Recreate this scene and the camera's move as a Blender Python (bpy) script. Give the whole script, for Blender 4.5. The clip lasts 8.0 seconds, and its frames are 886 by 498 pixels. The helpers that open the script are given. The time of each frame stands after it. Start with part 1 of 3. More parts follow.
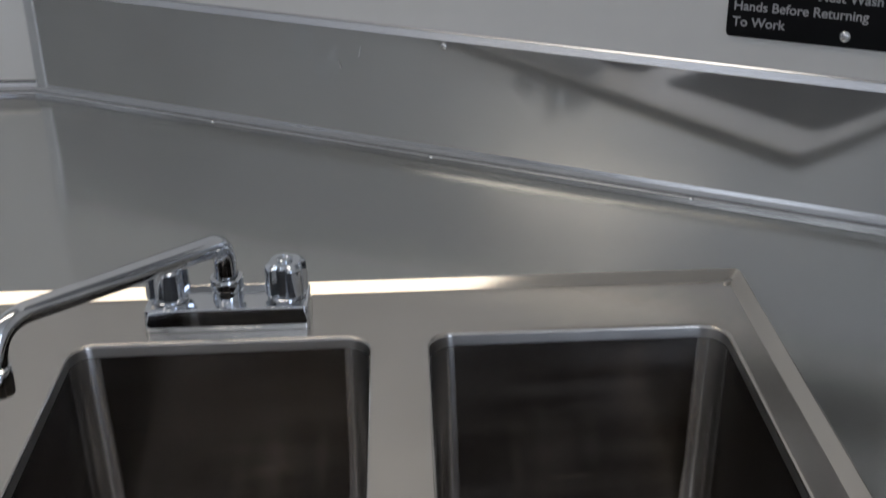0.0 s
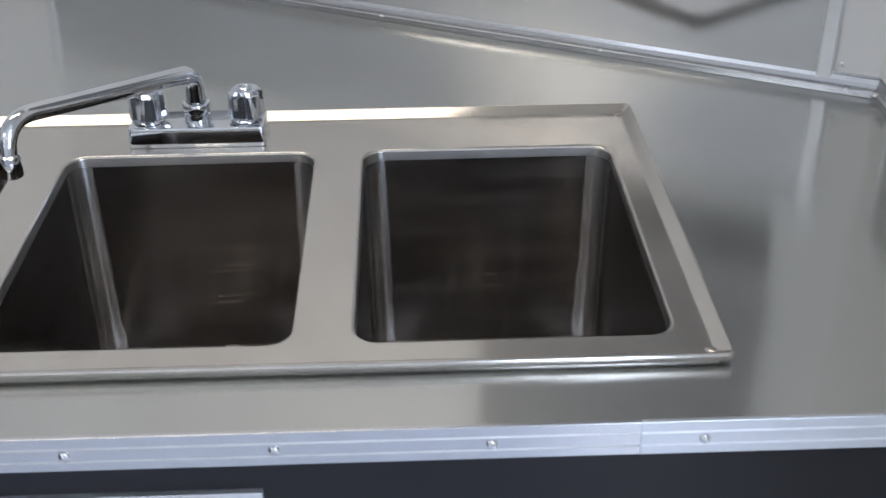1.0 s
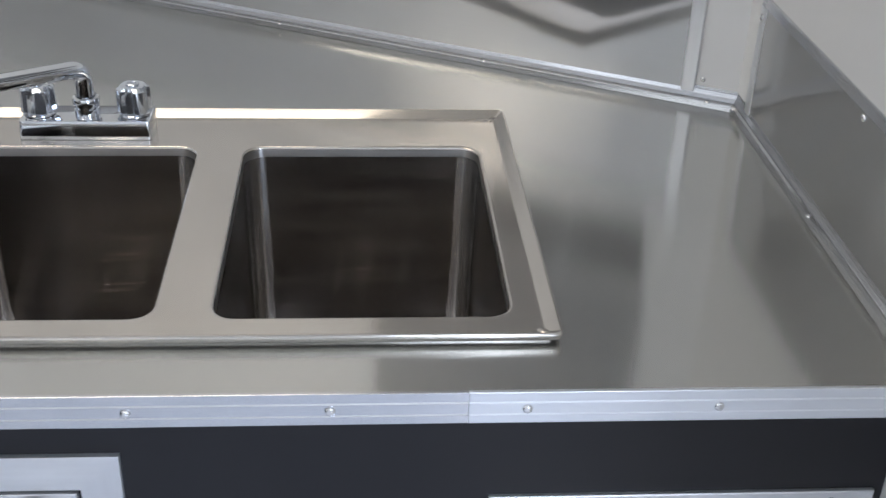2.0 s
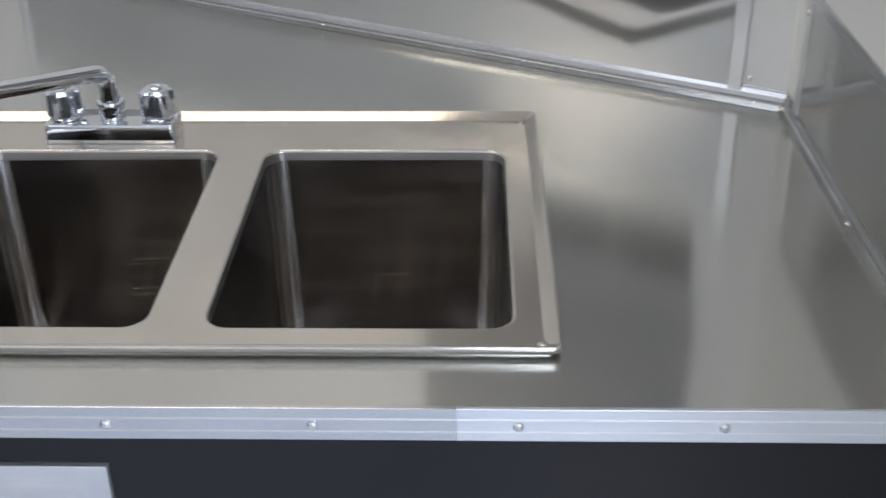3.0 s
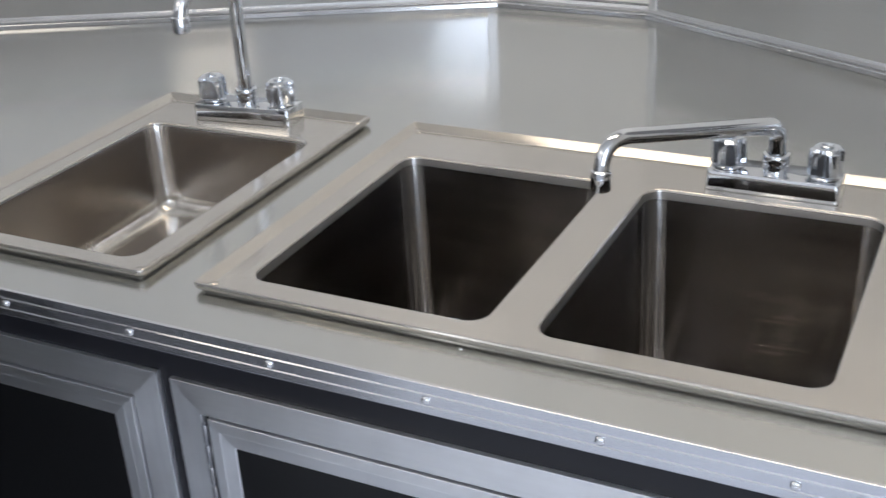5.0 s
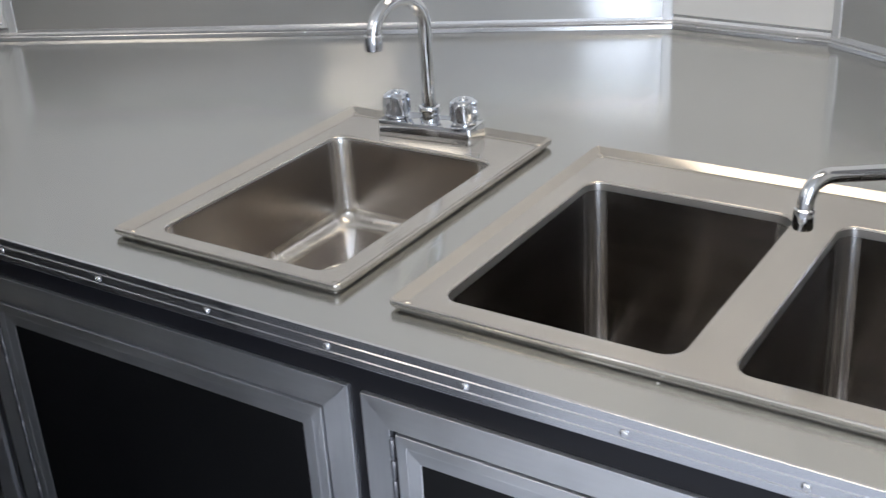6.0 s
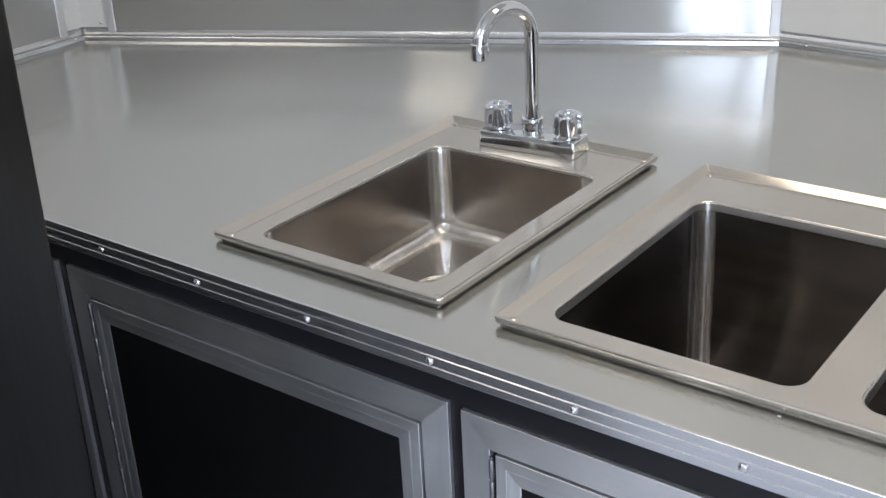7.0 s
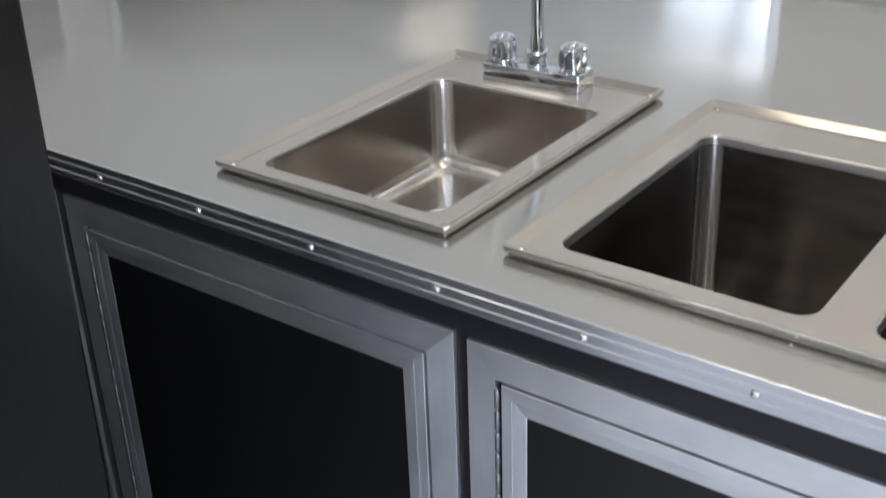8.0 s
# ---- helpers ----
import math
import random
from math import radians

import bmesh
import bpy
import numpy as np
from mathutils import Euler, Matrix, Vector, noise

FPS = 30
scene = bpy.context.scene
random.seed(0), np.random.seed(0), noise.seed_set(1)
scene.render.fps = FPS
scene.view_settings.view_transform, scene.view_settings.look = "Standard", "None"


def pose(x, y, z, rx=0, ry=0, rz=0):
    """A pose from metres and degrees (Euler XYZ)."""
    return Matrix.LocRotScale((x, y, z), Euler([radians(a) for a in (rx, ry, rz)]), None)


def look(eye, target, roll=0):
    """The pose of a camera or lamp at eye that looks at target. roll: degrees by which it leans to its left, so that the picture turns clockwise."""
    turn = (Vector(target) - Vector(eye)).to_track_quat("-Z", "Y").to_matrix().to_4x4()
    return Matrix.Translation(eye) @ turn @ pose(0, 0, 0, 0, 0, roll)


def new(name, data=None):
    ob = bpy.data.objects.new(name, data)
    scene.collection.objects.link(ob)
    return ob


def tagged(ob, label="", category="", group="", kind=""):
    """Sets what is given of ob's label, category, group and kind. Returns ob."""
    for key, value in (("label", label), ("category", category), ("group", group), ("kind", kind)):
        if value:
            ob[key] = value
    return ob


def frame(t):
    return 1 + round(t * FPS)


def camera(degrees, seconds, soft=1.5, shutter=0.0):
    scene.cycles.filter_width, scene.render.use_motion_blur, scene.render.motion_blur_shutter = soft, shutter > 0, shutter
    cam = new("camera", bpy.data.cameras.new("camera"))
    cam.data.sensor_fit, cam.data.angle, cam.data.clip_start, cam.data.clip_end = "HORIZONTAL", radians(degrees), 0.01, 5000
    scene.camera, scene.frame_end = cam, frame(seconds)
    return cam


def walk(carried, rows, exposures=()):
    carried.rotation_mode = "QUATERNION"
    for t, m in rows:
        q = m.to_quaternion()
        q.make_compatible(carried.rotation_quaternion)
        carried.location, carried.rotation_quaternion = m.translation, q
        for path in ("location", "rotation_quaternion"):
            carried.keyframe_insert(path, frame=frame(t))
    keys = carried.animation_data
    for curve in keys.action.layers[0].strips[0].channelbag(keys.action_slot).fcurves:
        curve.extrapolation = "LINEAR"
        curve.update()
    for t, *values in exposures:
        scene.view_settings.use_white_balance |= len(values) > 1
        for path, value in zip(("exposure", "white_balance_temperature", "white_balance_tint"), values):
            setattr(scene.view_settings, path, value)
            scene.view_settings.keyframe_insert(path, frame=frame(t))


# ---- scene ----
cam = camera(41.4, 8.0, soft=1.35, shutter=0.4)
PATH = [
    (0, (0.157, -0.482, 1.411), (0.219, 1.308, 0.522), -0.9),
    (0.5, (0.223, -0.608, 1.419), (0.147, 1.146, 0.461), -2.5),
    (1, (0.22, -0.709, 1.436), (0.274, 1.005, 0.407), -0.5),
    (1.5, (0.253, -0.784, 1.454), (0.38, 0.932, 0.435), 1.3),
    (1.7, (0.266, -0.789, 1.45), (0.415, 0.937, 0.451), 2.1),
    (2.8, (0.389, -0.762, 1.434), (0.406, 0.977, 0.445), 0.3),
    (3, (0.393, -0.752, 1.432), (0.342, 0.982, 0.436), -0.7),
    (3.5, (0.333, -0.751, 1.426), (0.062, 0.977, 0.456), -1.6),
    (4, (0.277, -0.759, 1.423), (-0.236, 0.932, 0.486), -2.6),
    (4.5, (0.241, -0.766, 1.422), (-0.46, 0.872, 0.513), -3.3),
    (5, (0.214, -0.777, 1.425), (-0.612, 0.815, 0.541), -3.3),
    (5.2, (0.209, -0.789, 1.433), (-0.668, 0.782, 0.559), -3.8),
    (6.3, (0.131, -0.81, 1.451), (-0.917, 0.66, 0.589), -3.1),
    (6.5, (0.119, -0.805, 1.447), (-0.955, 0.649, 0.591), -3.0),
    (7, (0.105, -0.806, 1.443), (-1.004, 0.629, 0.599), -2.9),
    (7.5, (0.098, -0.806, 1.44), (-1.011, 0.629, 0.598), -2.5),
    (8, (0.086, -0.815, 1.417), (-0.985, 0.602, 0.498), -2.1),
]
walk(cam, [(t, look(eye, target, roll)) for t, eye, target, roll in PATH], [(0.0, -1.22, 5850, 12), (0.5, -0.80, 5850, 12), (1.0, -0.50, 5750, 12), (1.5, -0.46, 5850, 12), (3.0, -0.45, 5950, 12), (5.0, -0.34, 6060, 12), (6.5, -0.35, 6100, 12), (8.0, -0.35, 6100, 12)])

# ---- light ----
world = bpy.data.worlds.new("sky")
scene.world = world
world.use_nodes = True
wn = world.node_tree.nodes
sky = wn.new("ShaderNodeTexSky")
sky.sky_type, sky.sun_disc = "NISHITA", False
sky.sun_elevation, sky.sun_rotation = radians(72), radians(152)
world.node_tree.links.new(sky.outputs[0], wn["Background"].inputs[0])
wn["Background"].inputs[1].default_value = 0.15

sun = new("sun", bpy.data.lights.new("sun", "SUN"))
sun.data.energy, sun.data.angle, sun.data.color = 5.0, radians(0.5), (1.0, 0.95, 0.88)
sun.matrix_world = look((0.4, -0.75, 2.6), (0, 0, 0))


def area_lamp(name, m, sx, sy, watts, color):
    ob = new(name, bpy.data.lights.new(name, "AREA"))
    ob.data.shape, ob.data.size, ob.data.size_y, ob.data.energy, ob.data.color = "RECTANGLE", sx, sy, watts, color
    ob.matrix_world = m
    return ob


# daylight in the side doorway, fill light at an added west window, and the warm ceiling fixtures
DOOR_Y0, DOOR_Y1, DOOR_TOP = -2.42, -0.90, 1.95
area_lamp("doorway_daylight", look((0.83, (DOOR_Y0 + DOOR_Y1) / 2, 1.34), (-1.0, (DOOR_Y0 + DOOR_Y1) / 2, 1.15)), 1.48, 1.16, 46, (0.86, 0.915, 1.0))
WIN_Y0, WIN_Y1, WIN_Z0, WIN_Z1 = -3.35, -1.75, 1.00, 1.90
area_lamp("west_fill_light", look((-1.75, (WIN_Y0 + WIN_Y1) / 2, 1.45), (1.0, (WIN_Y0 + WIN_Y1) / 2, 1.50)), 1.55, 0.80, 11, (1.0, 0.95, 0.88))
# third entry is an added lamp for a broad warm glow, no fixture known
LAMPS = [(-0.20, 0.385, 0.92, 0.20, 4.6), (-0.40, -2.40, 0.36, 0.16, 2.4), (-1.42, -1.14, 0.62, 0.64, 3.6)]
CEIL = 2.10
for lx, ly, lw, ld, watts in LAMPS:
    area_lamp("ceiling_lamp_light", pose(lx, ly, CEIL - 0.062), lw - 0.02, ld - 0.02, watts, (1.0, 0.86, 0.66))


# ---- materials ----
def material(name, base, rough, metal=0.0, grain=None, grain_amount=0.0, mottle=0.0, mottle_scale=6.0, bump=0.0, rough_var=0.0, wave=0.0, spec=0.5, coat=0.0, aniso=0.0, blur=(0, 0, 1), haze=0.0):
    """A principled surface with fine grain (stretched by the vector grain), broad mottling, and bump."""
    m = bpy.data.materials.new(name)
    m.use_nodes = True
    nt = m.node_tree
    n, l = nt.nodes, nt.links
    b = n["Principled BSDF"]
    b.inputs["Metallic"].default_value = metal
    b.inputs["Specular IOR Level"].default_value = spec
    b.inputs["Coat Weight"].default_value = coat
    b.inputs["Coat Roughness"].default_value = 0.08
    b.inputs["Anisotropic"].default_value = aniso
    if aniso:
        # brushed across the direction blur, along which reflections are drawn out
        tn = n.new("ShaderNodeCombineXYZ")
        for k in range(3):
            tn.inputs[k].default_value = blur[k]
        l.new(tn.outputs[0], b.inputs["Tangent"])
    tc = n.new("ShaderNodeTexCoord")
    mp = n.new("ShaderNodeMapping")
    mp.inputs["Scale"].default_value = grain or (200, 200, 200)
    l.new(tc.outputs["Object"], mp.inputs[0])
    fine = n.new("ShaderNodeTexNoise")
    fine.inputs["Scale"].default_value, fine.inputs["Detail"].default_value = 1.0, 4.0
    l.new(mp.outputs[0], fine.inputs["Vector"])
    broad = n.new("ShaderNodeTexNoise")
    broad.inputs["Scale"].default_value, broad.inputs["Detail"].default_value = mottle_scale, 5.0
    l.new(tc.outputs["Object"], broad.inputs["Vector"])

    def ranged(src, lo, hi):
        r = n.new("ShaderNodeMapRange")
        r.inputs[1].default_value, r.inputs[2].default_value = 0.25, 0.75
        r.inputs[3].default_value, r.inputs[4].default_value = lo, hi
        l.new(src, r.inputs[0])
        return r.outputs[0]

    def mult(a, c):
        k = n.new("ShaderNodeMath")
        k.operation = "MULTIPLY"
        l.new(a, k.inputs[0])
        l.new(c, k.inputs[1])
        return k.outputs[0]

    factor = mult(ranged(fine.outputs[0], 1 - grain_amount, 1 + grain_amount), ranged(broad.outputs[0], 1 - mottle, 1 + mottle))
    vm = n.new("ShaderNodeVectorMath")
    vm.operation = "SCALE"
    vm.inputs[0].default_value = base
    l.new(factor, vm.inputs["Scale"])
    l.new(vm.outputs[0], b.inputs["Base Color"])
    rr = n.new("ShaderNodeMath")
    rr.operation = "ADD"
    l.new(ranged(fine.outputs[0], rough - rough_var, rough + rough_var), rr.inputs[0])
    l.new(ranged(broad.outputs[0], -rough_var, rough_var), rr.inputs[1])
    rr.use_clamp = True
    l.new(rr.outputs[0], b.inputs["Roughness"])
    normal = None
    if bump:
        bp = n.new("ShaderNodeBump")
        bp.inputs["Strength"].default_value, bp.inputs["Distance"].default_value = bump, 0.0005
        l.new(fine.outputs[0], bp.inputs["Height"])
        normal = bp
    if wave:
        slow = n.new("ShaderNodeTexNoise")
        slow.inputs["Scale"].default_value, slow.inputs["Detail"].default_value = 3.2, 1.0
        l.new(tc.outputs["Object"], slow.inputs["Vector"])
        bw = n.new("ShaderNodeBump")
        bw.inputs["Strength"].default_value, bw.inputs["Distance"].default_value = 1.0, wave
        l.new(slow.outputs[0], bw.inputs["Height"])
        if normal:
            l.new(normal.outputs[0], bw.inputs["Normal"])
        normal = bw
    if normal:
        l.new(normal.outputs[0], b.inputs["Normal"])
    if haze:
        # the wide, milky part of a brushed finish beside its sharper core
        wide = n.new("ShaderNodeBsdfAnisotropic")
        wide.inputs["Roughness"].default_value = 0.5
        l.new(vm.outputs[0], wide.inputs["Color"])
        mix = n.new("ShaderNodeMixShader")
        mix.inputs[0].default_value = haze
        l.new(b.outputs[0], mix.inputs[1])
        l.new(wide.outputs[0], mix.inputs[2])
        l.new(mix.outputs[0], n["Material Output"].inputs[0])
    return m


def glow(name, color, strength):
    m = bpy.data.materials.new(name)
    m.use_nodes = True
    b = m.node_tree.nodes["Principled BSDF"]
    b.inputs["Emission Color"].default_value = (*color, 1)
    b.inputs["Emission Strength"].default_value = strength
    return m


M_COUNTER = material("counter_stainless", (0.620, 0.622, 0.598), 0.140, 1.0, (25, 900, 25), 0.012, 0.03, 4.0, 0.0, 0.012, wave=0.002, haze=0.24, aniso=0.83, blur=(0, 1, 0.02))
M_SPLASH = material("sheet_stainless", (0.60, 0.60, 0.60), 0.075, 1.0, (25, 25, 900), 0.012, 0.04, 5.0, 0.0, 0.012, wave=0.0015, haze=0.36)
M_SINK = material("sink_stainless", (0.655, 0.622, 0.572), 0.165, 1.0, (25, 260, 260), 0.015, 0.05, 14.0, 0.0, 0.006, wave=0.0002, haze=0.24, aniso=0.68, blur=(0, 1, 0.3))
# the rim's steel, with shade inside the deep bowls put into its base colour
M_BOWL_SHADED = material("shaded_bowl_stainless", (0.265, 0.242, 0.226), 0.20, 1.0, (6, 6, 55), 0.22, 0.10, 9.0, 0.0, 0.030, wave=0.0001, haze=0.02, aniso=0.95, blur=(0.03, 0.05, 1))
M_LIP = material("ground_lip_stainless", (0.52, 0.51, 0.495), 0.33, 1.0, (60, 60, 20), 0.03, 0.06, 18.0, 0.0, 0.02, aniso=0.9, blur=(0.03, 0.05, 1))
# seams and fillets: ground finish plus highlights put into a bright base colour
M_SEAM = material("weld_highlight_stainless", (0.90, 0.89, 0.88), 0.23, 1.0, (60, 60, 20), 0.02, 0.06, 18.0, 0.0, 0.02, aniso=0.9, blur=(0.03, 0.05, 1))
M_FILLET = material("fillet_highlight_stainless", (0.74, 0.71, 0.655), 0.25, 1.0, (40, 40, 40), 0.04, 0.10, 30.0, 0.0, 0.03, haze=0.16)
M_CHROME = material("chrome", (0.72, 0.735, 0.76), 0.065, 1.0, (90, 90, 90), 0.01, 0.03, 20.0, 0.0, 0.012)
M_KNOB = material("soft_chrome", (0.72, 0.755, 0.81), 0.075, 1.0, (90, 90, 90), 0.01, 0.03, 20.0, 0.0, 0.012, haze=0.13)
M_ALU = material("mill_aluminium", (0.60, 0.605, 0.615), 0.16, 1.0, (20, 700, 700), 0.015, 0.04, 18.0, 0.0, 0.02, haze=0.20)
M_SATIN = material("satin_nosing_aluminium", (0.72, 0.73, 0.755), 0.22, 1.0, (20, 60, 60), 0.01, 0.04, 8.0, 0.0, 0.004, haze=0.16)
# aluminium with the daylight on the nosing's right end put into its colour
M_NOSE_LIT = material("daylit_nosing_aluminium", (0.90, 0.93, 0.98), 0.40, 1.0, (20, 60, 60), 0.01, 0.04, 8.0, 0.0, 0.004)
M_STREAK = material("pale_streak", (0.42, 0.385, 0.335), 0.24, 1.0, (40, 40, 400), 0.10, 0.10, 40.0, 0.0, 0.03, aniso=0.95, blur=(0.03, 0.05, 1))
M_BASIN = material("basin_stainless", (0.455, 0.42, 0.385), 0.22, 1.0, (4, 4, 36), 0.08, 0.10, 9.0, 0.0, 0.020, wave=0.0001, haze=0.15, aniso=0.6, blur=(0.03, 0.05, 1))
M_FRAME = material("satin_aluminium", (0.87, 0.88, 0.90), 0.45, 1.0, (14, 160, 160), 0.03, 0.06, 14.0, 0.0, 0.03, aniso=0.45, blur=(0, 0.3, 1))
M_STILE = material("satin_aluminium_upright", (0.87, 0.88, 0.90), 0.45, 1.0, (160, 160, 14), 0.03, 0.06, 14.0, 0.0, 0.03, aniso=0.45, blur=(1, 0.3, 0))
M_HINGE = material("grey_hinge_steel", (0.34, 0.34, 0.36), 0.42, 1.0, (160, 160, 14), 0.05, 0.06, 20.0, 0.0, 0.03)
M_SCREW = material("zinc_screw", (0.80, 0.80, 0.80), 0.15, 1.0, (300, 300, 300), 0.05, 0.06, 60.0, 0.0, 0.03)
M_WHITE = material("white_wall_skin", (0.80, 0.80, 0.79), 0.33, 0.0, (40, 40, 40), 0.01, 0.02, 3.0, 0.01, 0.03, wave=0.0006)
M_CEIL = material("white_ceiling_skin", (0.80, 0.79, 0.76), 0.4, 0.0, (40, 40, 40), 0.01, 0.02, 3.0, 0.01, 0.03)
M_BLACK = material("black_laminate", (0.014, 0.014, 0.017), 0.34, 0.0, (260, 260, 260), 0.03, 0.08, 7.0, 0.0, 0.03, spec=0.35)
M_PANEL = material("black_gloss_panel", (0.0022, 0.0022, 0.0026), 0.42, 0.0, (200, 200, 200), 0.08, 0.12, 5.0, 0.0, 0.03, wave=0.0003, spec=0.5)
M_GROOVE = material("dark_groove", (0.02, 0.02, 0.022), 0.6, 0.0, (100, 100, 100), 0.1, 0.1)
M_FRIDGE = material("grey_appliance_steel", (0.078, 0.076, 0.075), 0.36, 1.0, (220, 220, 5), 0.06, 0.05, 4.0, 0.04, 0.03)
M_BODY = material("grey_appliance_side", (0.52, 0.52, 0.51), 0.34, 1.0, (220, 220, 5), 0.03, 0.05, 4.0, 0.0, 0.03)
M_FLOOR = material("grey_floor_sheet", (0.54, 0.56, 0.60), 0.32, 0.0, (60, 60, 60), 0.10, 0.10, 5.0, 0.15, 0.05)
M_RUBBER = material("black_rubber", (0.02, 0.02, 0.02), 0.45, 0.0, (200, 200, 200), 0.1, 0.1)
M_SIGN = material("black_sign_plate", (0.006, 0.006, 0.007), 0.30, 0.0, (150, 150, 150), 0.08, 0.08, spec=0.15)
M_LETTER = material("white_letter", (0.42, 0.42, 0.43), 0.5, 0.0, (150, 150, 150), 0.02, 0.02)
M_SCUFF = material("pale_scuff", (0.42, 0.42, 0.40), 0.5, 0.0, (300, 300, 80), 0.2, 0.1)
M_PANEL_GREY = material("grey_panel_paint", (0.23, 0.234, 0.242), 0.45, 0.0, (200, 200, 200), 0.03, 0.04, 6.0, 0.0, 0.03)
M_GROUND = material("pale_gravel", (0.36, 0.35, 0.33), 0.9, 0.0, (30, 30, 30), 0.25, 0.2, 0.6, 0.4)
M_GLOW = glow("lamp_diffuser", (1.0, 0.86, 0.66), 1.0)


# ---- building helpers ----
def mesh_of(bm, mat, smooth=None):
    bmesh.ops.recalc_face_normals(bm, faces=bm.faces)
    me = bpy.data.meshes.new("mesh")
    bm.to_mesh(me)
    bm.free()
    me.materials.append(mat)
    if smooth is not None:
        me.shade_smooth()
        me.set_sharp_from_angle(angle=radians(smooth))
    return me


def part(name, bm, mat, parent=None, label="", smooth=None, m=None):
    me = bm if isinstance(bm, bpy.types.Mesh) else mesh_of(bm, mat, smooth)
    ob = new(name, me)
    if me.name == "mesh" or me.name.startswith("mesh."):
        me.name = name
    ob.parent = parent
    if m is not None:
        ob.matrix_basis = m
    return tagged(ob, label)


def thing(name, place, label, category, group="", kind="", turn=0.0):
    ob = new(name)
    ob.empty_display_size = 0.05
    ob.matrix_basis = pose(*place, 0, 0, turn)
    return tagged(ob, label, category, group, kind)


def box(x0, x1, y0, y1, z0, z1, bevel=0.0, segs=2):
    bm = bmesh.new()
    bmesh.ops.create_cube(bm, size=1.0)
    bmesh.ops.scale(bm, verts=bm.verts, vec=(x1 - x0, y1 - y0, z1 - z0))
    bmesh.ops.translate(bm, verts=bm.verts, vec=((x0 + x1) / 2, (y0 + y1) / 2, (z0 + z1) / 2))
    if bevel:
        bmesh.ops.bevel(bm, geom=bm.edges[:], offset=bevel, segments=segs, profile=0.5, affect="EDGES")
    return bm


def loops(bm, rings, close_first=False, close_last=False):
    """Bridges rings of equally many points."""
    rows = [[bm.verts.new(p) for p in ring] for ring in rings]
    for a, b in zip(rows, rows[1:]):
        k = len(a)
        for i in range(k):
            bm.faces.new((a[i], a[(i + 1) % k], b[(i + 1) % k], b[i]))
    if close_first:
        bm.faces.new(rows[0])
    if close_last:
        bm.faces.new(rows[-1])
    return rows


def round_rect(x0, x1, y0, y1, r, z, segs=6):
    pts = []
    for cx, cy, a0 in ((x1 - r, y1 - r, 0), (x0 + r, y1 - r, 90), (x0 + r, y0 + r, 180), (x1 - r, y0 + r, 270)):
        for i in range(segs + 1):
            a = radians(a0 + 90 * i / segs)
            pts.append((cx + r * math.cos(a), cy + r * math.sin(a), z))
    return pts


def lathe(profile, n=32, wobble=None):
    """Turned shape from (radius, z) rows; wobble(angle, z) scales the radius."""
    bm = bmesh.new()
    rings = [[((r * (wobble(2 * math.pi * i / n, z) if wobble else 1)) * math.cos(2 * math.pi * i / n),
               (r * (wobble(2 * math.pi * i / n, z) if wobble else 1)) * math.sin(2 * math.pi * i / n), z) for i in range(n)] for r, z in profile]
    loops(bm, rings, True, True)
    return bm


def tube(path, radii, n=20):
    """A tube along a path of points, with a radius for each."""
    bm = bmesh.new()
    pts = [Vector(p) for p in path]
    rings, ref = [], None
    for i, p in enumerate(pts):
        t = (pts[min(i + 1, len(pts) - 1)] - pts[max(i - 1, 0)]).normalized()
        if ref is None:
            ref = t.orthogonal().normalized()
        ref = (ref - t * ref.dot(t)).normalized()
        side = t.cross(ref)
        rings.append([p + (ref * math.cos(2 * math.pi * k / n) + side * math.sin(2 * math.pi * k / n)) * radii[i] for k in range(n)])
    loops(bm, rings, True, True)
    return bm


def bent(points, radii, steps=10):
    """Points of a polyline with its inner corners rounded to the given radii."""
    pts = [Vector(p) for p in points]
    out = [pts[0]]
    for a, b, c, radius in zip(pts, pts[1:], pts[2:], radii):
        u, v = (a - b).normalized(), (c - b).normalized()
        ang = u.angle(v)
        d = min(radius / math.tan(ang / 2), (a - b).length * 0.49, (c - b).length * 0.88)
        p, q = b + u * d, b + v * d
        for i in range(steps + 1):
            s = i / steps
            out.append(p * (1 - s) ** 2 + b * 2 * s * (1 - s) + q * s ** 2)
    out.append(pts[-1])
    return out


def screw_mesh(r=0.0042, h=0.0026):
    """A domed screw head with a cross recess, pointing up the z axis."""
    bm = lathe([(r, 0), (r, 0.0006), (r * 0.86, h * 0.7), (r * 0.5, h * 0.97), (r * 0.12, h)], 14)
    for a in (0, 90):
        slot = box(-r * 0.45, r * 0.45, -r * 0.09, r * 0.09, h * 0.9, h * 1.06)
        bmesh.ops.rotate(slot, verts=slot.verts, cent=(0, 0, 0), matrix=Matrix.Rotation(radians(a + 20), 3, "Z"))
        tmp = bpy.data.meshes.new("slot")
        slot.to_mesh(tmp)
        slot.free()
        bm.from_mesh(tmp)
        bpy.data.meshes.remove(tmp)
    return mesh_of(bm, M_SCREW, 40)


SCREW = screw_mesh()
SCREW.name = "screw"


# ---- the shell of the trailer ----
WEST, EAST = -1.750, 0.750
FLOORPLAN = [(WEST, 0.522), (-0.604, 1.059), (-0.331, 1.050), (EAST, 0.494)]
REAR, WALL = -3.6, 0.05
PLAN = [(WEST, REAR)] + FLOORPLAN + [(EAST, REAR)]


def slab(name, z0, z1, mat, label):
    bm = bmesh.new()
    grow = [(x + (0.05 if x > 0 else -0.05 if x < -1 else 0), y + (0.06 if y > 0 else -0.05)) for x, y in PLAN]
    loops(bm, [[(x, y, z0) for x, y in grow], [(x, y, z1) for x, y in grow]], True, True)
    return tagged(part(name, bm, mat), label, name, kind="structure")


